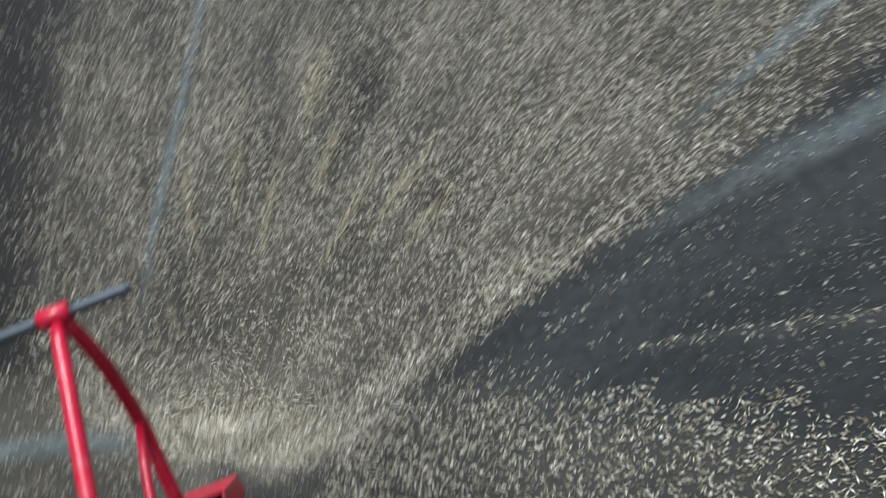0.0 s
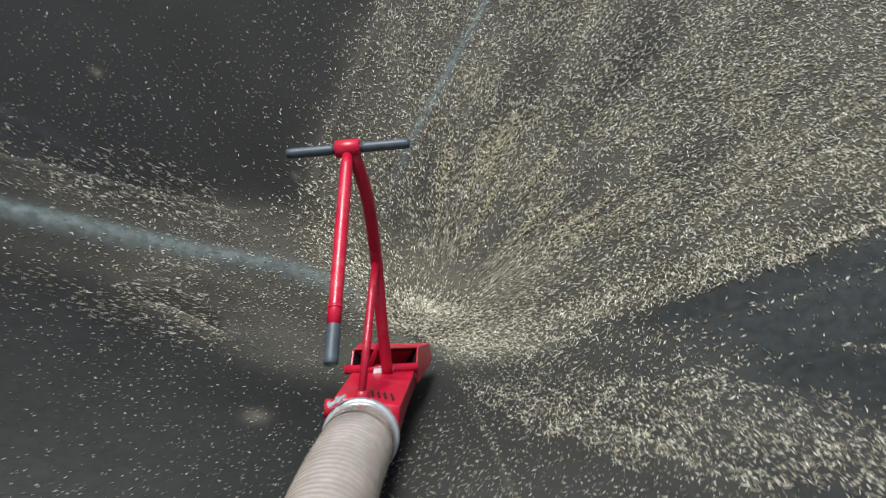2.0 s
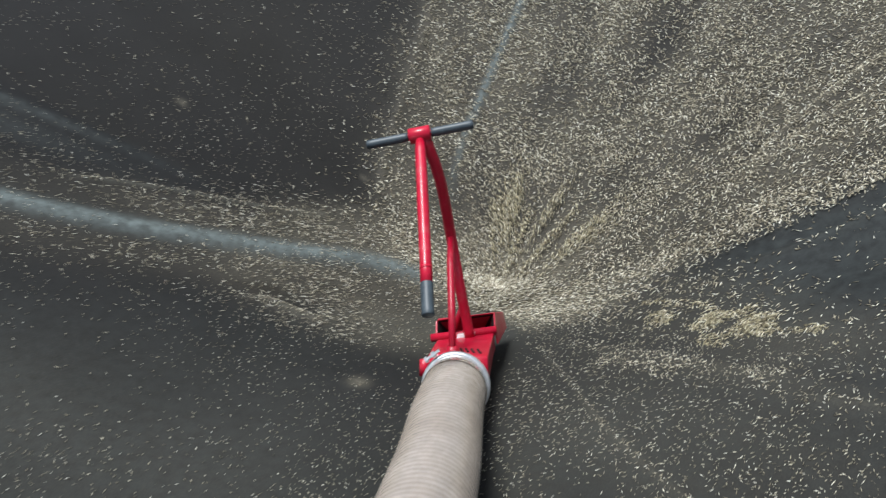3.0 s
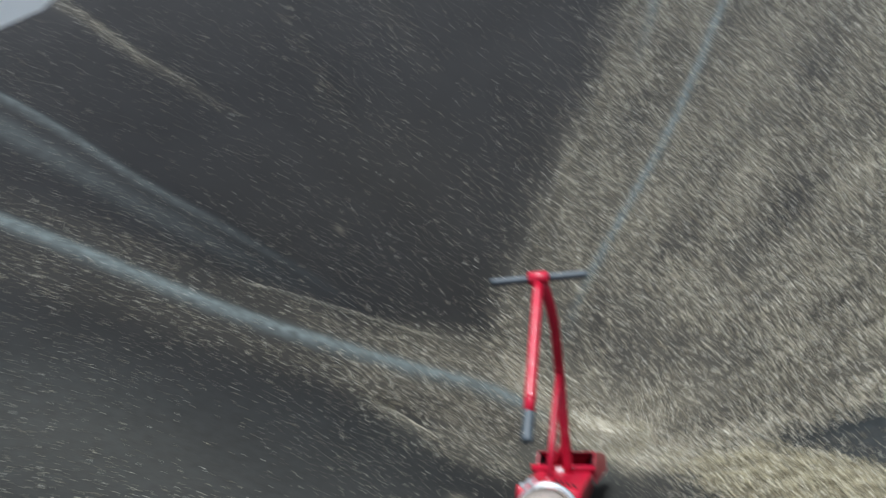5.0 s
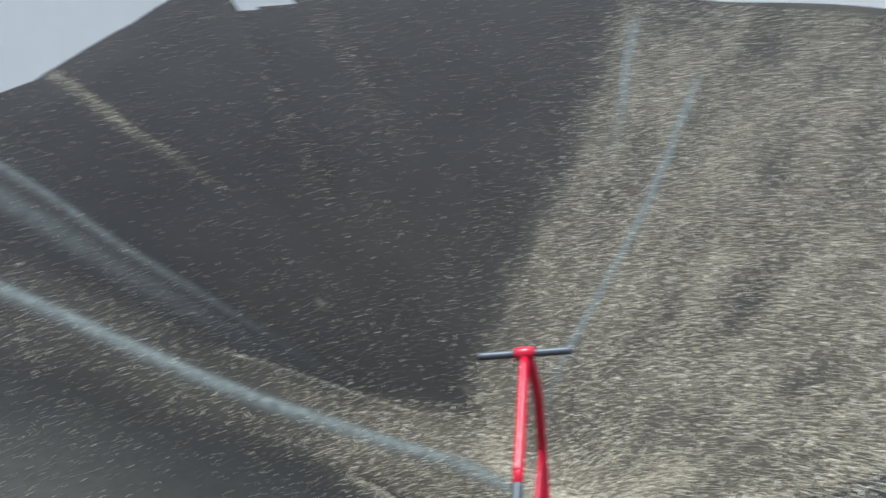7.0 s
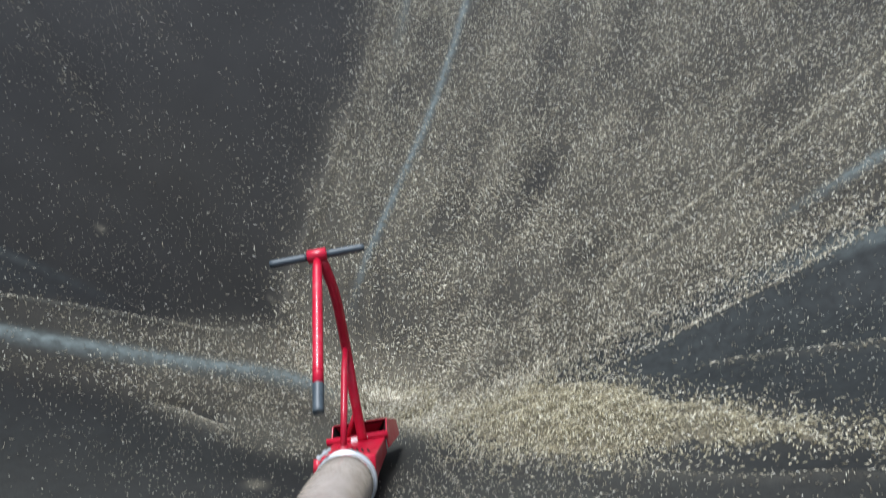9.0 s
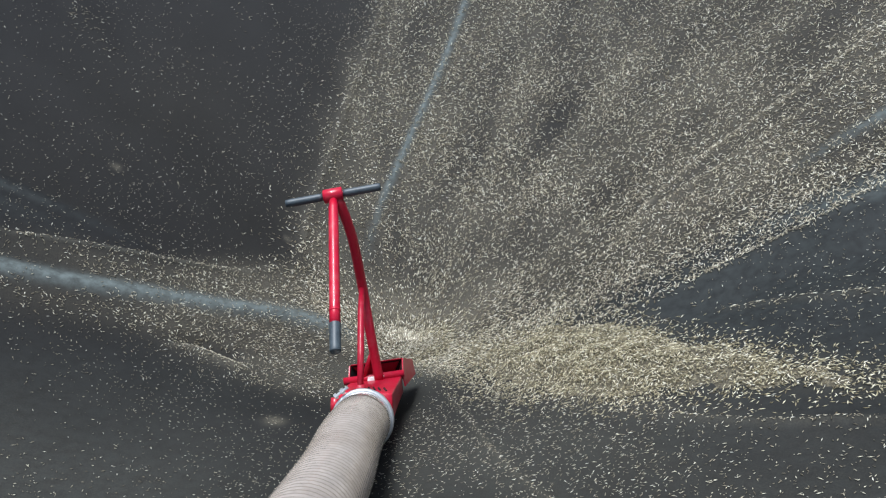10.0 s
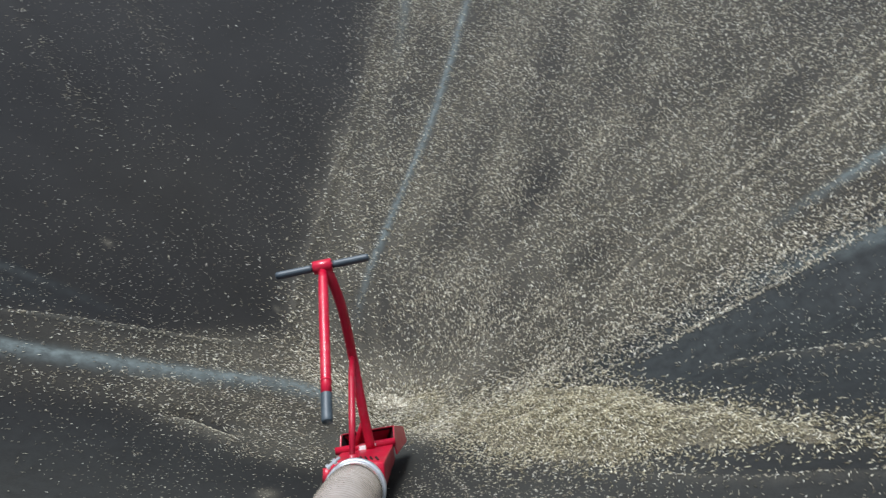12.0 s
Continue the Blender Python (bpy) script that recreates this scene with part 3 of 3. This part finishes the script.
def make_hose():
    """A ribbed suction hose from the clamp up over the hem."""
    path = curve_through([(-.161, -.462, .345), (-.124, -.69, .510), (-.076, -.965, .685), (-.012, -1.45, 1.02), (0, -2.05, 1.42), (0, -2.65, 1.66), (.02, -3.05, 1.45), (.05, -3.3, .7), (.1, -3.5, -.2), (.3, -4.0, -.5), (.9, -4.9, -.51)], 90)
    length = [0.0]
    for a, b in zip(path, path[1:]):
        length.append(length[-1] + (b - a).length)
    pitch, out, radii = .0185, [], []
    at, i = 0.0, 0
    profile = ((0, .0779), (.17, .0786), (.34, .0808), (.5, .0821), (.66, .0808), (.83, .0786))
    while True:
        for u, r in profile:
            s = at + u * pitch
            while i < len(length) - 2 and length[i + 1] < s:
                i += 1
            if s >= length[-1]:
                break
            f = (s - length[i]) / max(length[i + 1] - length[i], 1e-6)
            out.append(path[i].lerp(path[i + 1], f))
            radii.append(r)
        else:
            at += pitch
            continue
        break
    bm = bmesh.new()
    sweep(bm, out, radii, 36)
    hose = part("suction_hose", bm, HOSE, None, "", True)
    bm = bmesh.new()
    sweep(bm, path[:24], [.0815, .0826, *[.0826] * 20, .0826, .0820], 40, False)
    part("cuff", bm, HOSE, hose, "smooth beige-grey hose cuff", True)
    return tagged(hose, "ribbed beige-grey plastic suction hose clamped to the nozzle", "hose")


make_nozzle()
make_hose()


# ---- the grain ----
def lying(name, r0, r1, t0, t1, peak, size, share, spread):
    """Grains at rest on the cloth, as thick as density() says."""
    area = (r1 * r1 - r0 * r0) * radians(t1 - t0) / 2 * 1.2
    r, turn, x, y = scatter(int(area * peak), r0, r1, t0, t1)
    keep = (np.random.rand(len(r)) * peak < density(r, turn, True, .3) * share * still_share(r, turn)) & (r < table(RIM, turn) - .05)
    keep &= ~((abs(x + .21) < .13) & (y < .03) & (y > -.4))
    x, y, turn = x[keep], y[keep], turn[keep]
    n = len(x)
    size = size * np.where((turn < -30) | (turn > 206), .66, np.where(turn > 165, .84, 1))
    return spindles(name, x, y, cloth(x, y) + .0028, normal_at(cloth, x, y), headings(x, y, spread), np.random.uniform(.5, 1.2, n) * size, np.random.uniform(.75, 1.2, n) * size * .165)


def make_grain():
    loose = lying("loose_grain", .005, 2.9, -90, 270, 32000, .0185, 1.4, 1.5)
    tagged(loose, "pale straw-coloured oat grains lying loose on black tarpaulin", "grain", kind="stuff")
    # chaff and dust, finer, everywhere
    r, turn, x, y = scatter(165000, .1, 2.95, -90, 270)
    patch = np.array([noise.noise(Vector((a * 2.1, b * 2.1, 0))) for a, b in zip(x, y)])
    clean = np.where((turn > 108) & (turn < 178), np.where(r > 1.4, .5, .85), 1)
    keep = (np.random.rand(len(r)) < (.45 + patch * .8) * clean) & (r < table(RIM, turn) - .03)
    x, y = x[keep], y[keep]
    n = len(x)
    chaff = spindles("chaff", x, y, cloth(x, y) + .0028, normal_at(cloth, x, y), headings(x, y, 2.0), np.random.uniform(.003, .010, n), np.random.uniform(.001, .0026, n))
    tagged(chaff, "fine pale chaff and husk flecks on the tarpaulin", "chaff", kind="stuff")
    # the heap: a bed with grains over it
    nx, ny = 150, 100
    gx, gy = np.meshgrid(np.linspace(-.45, 1.75, nx), np.linspace(-1.05, .6, ny), indexing="ij")
    gh = heap(gx, gy)
    gz = cloth(gx, gy) + gh - .009
    bm = bmesh.new()
    spots = {}
    for i in range(nx - 1):
        for j in range(ny - 1):
            if gh[i:i + 2, j:j + 2].max() < -.007:
                continue
            ring = []
            for q in ((i, j), (i + 1, j), (i + 1, j + 1), (i, j + 1)):
                if q not in spots:
                    spots[q] = bm.verts.new((gx[q], gy[q], gz[q]))
                ring.append(spots[q])
            bm.faces.new(ring)
    pile = part("grain_heap", bm, BED, None, "", True)
    tagged(pile, "low pale heap of oat grain on the tarpaulin", "grain heap", kind="stuff")
    r, turn, x, y = scatter(400000, .02, 1.95, -90, 110)
    h = heap(x, y)
    keep = np.random.rand(len(x)) < np.clip((h + .0116) * 20, .0, 1)
    x, y = x[keep], y[keep]
    thick = np.array([noise.noise(Vector((a * 6, b * 9, 3))) for a, b in zip(x, y)])
    keep = np.random.rand(len(x)) < np.clip(.85 + 1.0 * thick, .3, 1)
    x, y = x[keep], y[keep]
    n = len(x)
    cover = spindles("heaped_grain", x, y, np.maximum(over(x, y) + np.random.uniform(-.009, .004, n), cloth(x, y) + .0025), normal_at(over, x, y), headings(x, y, 1.8), np.random.uniform(.009, .019, n), np.random.uniform(.0023, .0036, n), pile, OATS)
    tagged(cover, "pale yellow oat grains covering the heap")
    return pile


STREAMS = []


def stream(t0, t1, r0, r1, per_metre, speed, lift=.006, stop=9.0):
    """Grains that slide together down one narrow strip of the slope towards the nozzle."""
    turn = (t0 + t1) / 2
    area = (r1 * r1 - r0 * r0) * radians(t1 - t0) / 2 * 1.2
    r, tt, x, y = scatter(max(int(area * per_metre), 12), r0, r1, t0, t1)
    keep = r < table(RIM, tt) - .06
    x, y, r = x[keep], y[keep], r[keep]
    n = len(x)
    z = cloth(x, y) + lift
    ob = spindles("grain_stream", x, y, z, normal_at(cloth, x, y), headings(x, y, .75), np.random.uniform(.010, .019, n), np.random.uniform(.0024, .0036, n))
    tagged(ob, "oat grains sliding down the tarpaulin towards the nozzle", "grain", "sliding grain", "stuff")
    k = float(table(SLOPE, turn))
    way = Vector((-math.cos(radians(turn)), -math.sin(radians(turn)), -k))
    STREAMS.append((ob, way, speed, stop))
    return ob


CELLS = []


def sunk(t):
    """Half the loss of a grain's squared distance from the mouth by t seconds: a rush at first, then a steady slide."""
    return .17 * min(t, 2.7) + .088 * max(t - 2.7, 0)


def slide(r0, turn, t):
    """How far from the mouth a grain is that lay at r0."""
    pace = float(np.interp(turn, (0, 25, 95, 125, 150), (.45, 1, 1, .45, .2)))
    return math.sqrt(max(r0 * r0 - 2 * pace * sunk(t), .0121))


def make_cell(r0, turn, wide, deep):
    """A patch of loose grains that slides down the slope in one piece."""
    many = int(wide * deep * 45000)
    x, y = np.random.randn(many) * deep * .48, np.random.randn(many) * wide * .48
    rr, tt = np.maximum(r0 - x, .12), turn + np.degrees(y / max(r0, .1))
    keep = np.random.rand(many) * 45000 < density(rr, tt, r0 > 1.35, 0) * float(np.interp(r0, (.3, .6, 1.2, 1.6, 2.0), (1.3, 1.7, 2.6, 2.6, 1.4))) * (1 - still_share(rr, tt))
    x, y = x[keep], y[keep]
    n = len(x)
    if n < 8:
        return
    z = .0035 - y * y / (2 * max(r0, .3)) * .5 + np.random.rand(n) * .003
    up = np.tile(np.array([[0.0, 0.0, 1.0]]), (n, 1))
    a = np.random.randn(n) * 1.2
    ob = spindles("grain_stream", x, y, z, up, np.stack([np.cos(a), np.sin(a), 0 * a], 1), np.random.uniform(.009, .020, n), np.random.uniform(.0024, .0036, n))
    tagged(ob, "oat grains sliding down the tarpaulin towards the nozzle", "grain", "sliding grain", "stuff")
    CELLS.append((ob, r0, turn))


def make_cells():
    r = .17
    while r < 2.35:
        deep = float(np.interp(r, (.15, .6, 2.3), (.09, .13, .24)))
        wide = deep * 1.1
        count = max(round(radians(148) * r / wide), 3)
        for i in range(count):
            make_cell(r + deep * random.uniform(-.3, .3), 1 + 147 * (i + random.uniform(.2, .8)) / count, wide, deep)
        r += deep


def make_edge():
    """The hem of the grain field, which creeps down over the bare pocket."""
    r, turn, x, y = scatter(90000, .6, 2.2, -30, 12)
    late, early = table(LATE_EDGE, r), table(EARLY_EDGE, r)
    inside = np.clip((turn - late) / 1.0 + .5, 0, 1) * np.clip((early + 1.5 - turn) / 2 + .5, 0, 1)
    rim_line = 1.0 * np.exp(-((turn - late - .5) * np.radians(r) / .014) ** 2) * np.clip((r - .8) / .2, 0, 1)
    inside = inside * np.clip((r - .6) / .2, 0, 1)
    keep = np.random.rand(len(r)) * 40000 < 9500 * (inside + rim_line)
    x, y = x[keep], y[keep]
    n = len(x)
    ob = spindles("grain_hem", x - APEX[0], y - APEX[1], cloth(x, y) + .004, normal_at(cloth, x, y), headings(x, y, 1.5), np.random.uniform(.009, .020, n), np.random.uniform(.0024, .0036, n))
    return tagged(ob, "edge of pale oat grains creeping down over bare tarpaulin", "grain", kind="stuff")


def make_fold_grain():
    """Grain that slides in along the left-hand fold and comes to rest beside it."""
    r, turn, x, y = scatter(90000, .28, 2.2, 150, 250)
    seam = 1 - .93 * line_weight(LINES[0], r, turn)
    keep = np.random.rand(len(r)) * 26000 < .7 * 1.4 * band_density(r, turn) * seam * streaks(r, turn)
    keep &= ~((abs(x + .21) < .13) & (y < .03) & (y > -.4))
    x, y = x[keep], y[keep]
    n = len(x)
    ob = spindles("fold_grain", x, y, cloth(x, y) + .0035, normal_at(cloth, x, y), headings(x, y, 1.5), np.random.uniform(.008, .018, n), np.random.uniform(.0022, .0032, n))
    return tagged(ob, "oat grains gathered along a raised fold of the tarpaulin", "grain", kind="stuff")


def make_streams():
    make_cells()
    # the near slope empties into the heap
    for r0, first, last in ((.40, -52, -16), (.65, -50, -19), (.90, -46, -22), (1.15, -41, -26), (1.40, -38, -29)):
        count = round((last - first) / 6)
        step = (last - first) / count
        for i in range(count):
            lo = first + i * step
            stream(lo, lo + step, r0, r0 + .25, 8000, (r0 + .05) / (6.5 + 5 * (r0 - .4)), .004, r0 + .08)


def make_mound():
    """Grain that crowds together at the foot of the slopes, before the mouth."""
    n = 6400
    a, d = np.random.rand(n) * 2 * math.pi, np.abs(np.random.randn(n)) * .5
    x, y = -.165 + .19 * d * np.cos(a), .255 + .085 * d * np.sin(a) - .25 * .130 * d * np.cos(a)
    z = cloth(x, y) + .003 + .030 * np.exp(-2.2 * d * d) * np.sqrt(np.random.rand(n))
    ob = spindles("grain_mound", x, y, z, normal_at(cloth, x, y), headings(x, y, 1.2), np.random.uniform(.010, .018, n), np.random.uniform(.0024, .0036, n))
    return tagged(ob, "small crowd of pale yellow oat grains before the nozzle", "grain", kind="stuff")


def make_clump(count, long, wide):
    """A thicker handful of grain that slides down together."""
    x, y = np.random.randn(count) * long, np.random.randn(count) * wide
    z = .003 + .014 * np.exp(-(x / long) ** 2 / 2 - (y / wide) ** 2 / 2) * np.random.rand(count)
    up = np.tile(np.array([[0.0, 0.0, 1.0]]), (count, 1))
    a = np.random.randn(count) * .8
    ob = spindles("grain_clump", x, y, z, up, np.stack([np.cos(a), np.sin(a), 0 * a], 1), np.random.uniform(.010, .018, count), np.random.uniform(.0024, .0036, count), None, OATS)
    return tagged(ob, "thick handful of pale yellow oat grains sliding down the tarpaulin", "grain", "sliding clumps", "stuff")


def on_slope(r, turn, lift=0.0):
    """A place on the cloth, its x axis pointing down the slope."""
    x, y = APEX[0] + r * math.cos(radians(turn)), APEX[1] + r * math.sin(radians(turn))
    n = Vector(normal_at(cloth, np.array([x]), np.array([y]))[0])
    u = Vector((APEX[0] - x, APEX[1] - y, 0))
    u = (u - n * u.dot(n)).normalized()
    m = Matrix((u, n.cross(u), n)).transposed().to_4x4()
    m.translation = Vector((x, y, float(cloth(np.array([x]), np.array([y]))[0]) + lift))
    return m


HEAP = make_grain()
make_streams()
make_mound()
HEM = make_edge()
FOLD = make_fold_grain()
CLUMP, RUN = make_clump(620, .085, .024), make_clump(300, .095, .012)
RUNS = [(make_clump(260, .09, .010 + .004 * (i % 2)), r0, turn) for i, (r0, turn) in enumerate(((.70, 92), (.78, 80), (.66, 70), (.84, 58), (.70, 47), (.80, 28)))]


def motions():
    # the heap builds up in the first seconds
    walk(HEAP, [(0, pose(0, 0, -.066)), (1.5, pose(0, 0, -.062)), (2.7, pose(0, 0, -.050)), (3.3, pose(0, 0, -.026)), (4.4, pose(0, 0, -.010)), (7, pose(0, 0, -.006)), (9.3, pose(0, 0, -.002)), (12, pose(0, 0, 0))])
    walk(CLUMP, [(0, on_slope(1.03, 65)), (.5, on_slope(.88, 67)), (1.0, on_slope(.75, 69)), (1.5, on_slope(.69, 72)), (2.0, on_slope(.62, 75)), (2.5, on_slope(.50, 79)), (3.2, on_slope(.30, 86)), (4.0, on_slope(.13, 100, -.03)), (12, on_slope(.12, 100, -.03))])
    walk(RUN, [(0, on_slope(.86, 38)), (1.0, on_slope(.72, 36)), (2.0, on_slope(.56, 34)), (2.6, on_slope(.48, 33)), (3.4, on_slope(.30, 36)), (4.2, on_slope(.14, 60, -.03)), (12, on_slope(.13, 60, -.03))])
    for ob, r0, turn in RUNS:
        rows = [(t, on_slope(r0 - d, turn)) for t, d in ((0, 0), (1.0, .10), (2.0, .23), (2.7, .34))]
        walk(ob, [*rows, (3.6, on_slope(.16, turn)), (4.2, on_slope(.12, turn, -.05)), (12, on_slope(.12, turn, -.05))])
    out = Vector((math.cos(radians(196)), math.sin(radians(196)), .56))
    walk(FOLD, [(t, Matrix.Translation(out * d)) for t, d in ((0, .75), (1.0, .55), (1.5, .44), (2.7, .20), (3.6, .07), (4.4, .02), (6, 0), (12, 0))])
    walk(HEM, [(t, pose(*APEX, lift, 0, 0, turn)) for t, turn, lift in ((0, 8.5, .014), (1.5, 8, .013), (2.7, 6, .010), (4.4, 4.5, .007), (6.5, 2.5, .004), (9, 0, 0), (12, 0, 0))])
    for ob, r0, turn in CELLS:
        rows, last = [], None
        for i in range(49):
            t = i / 4
            r = slide(r0, turn, t)
            if last is None or abs(r - last) > .05 or i == 48:
                rows.append((t, on_slope(r, turn) if r > .112 else on_slope(.11, turn, -.05)))
                last = r
        walk(ob, rows)
    for ob, way, speed, stop in STREAMS:
        rows = []
        for t in (0, 2, 4, 6, 8, 10, 12):
            rows.append((t, Matrix.Translation(way * min(speed * t, stop))))
        walk(ob, rows)


motions()
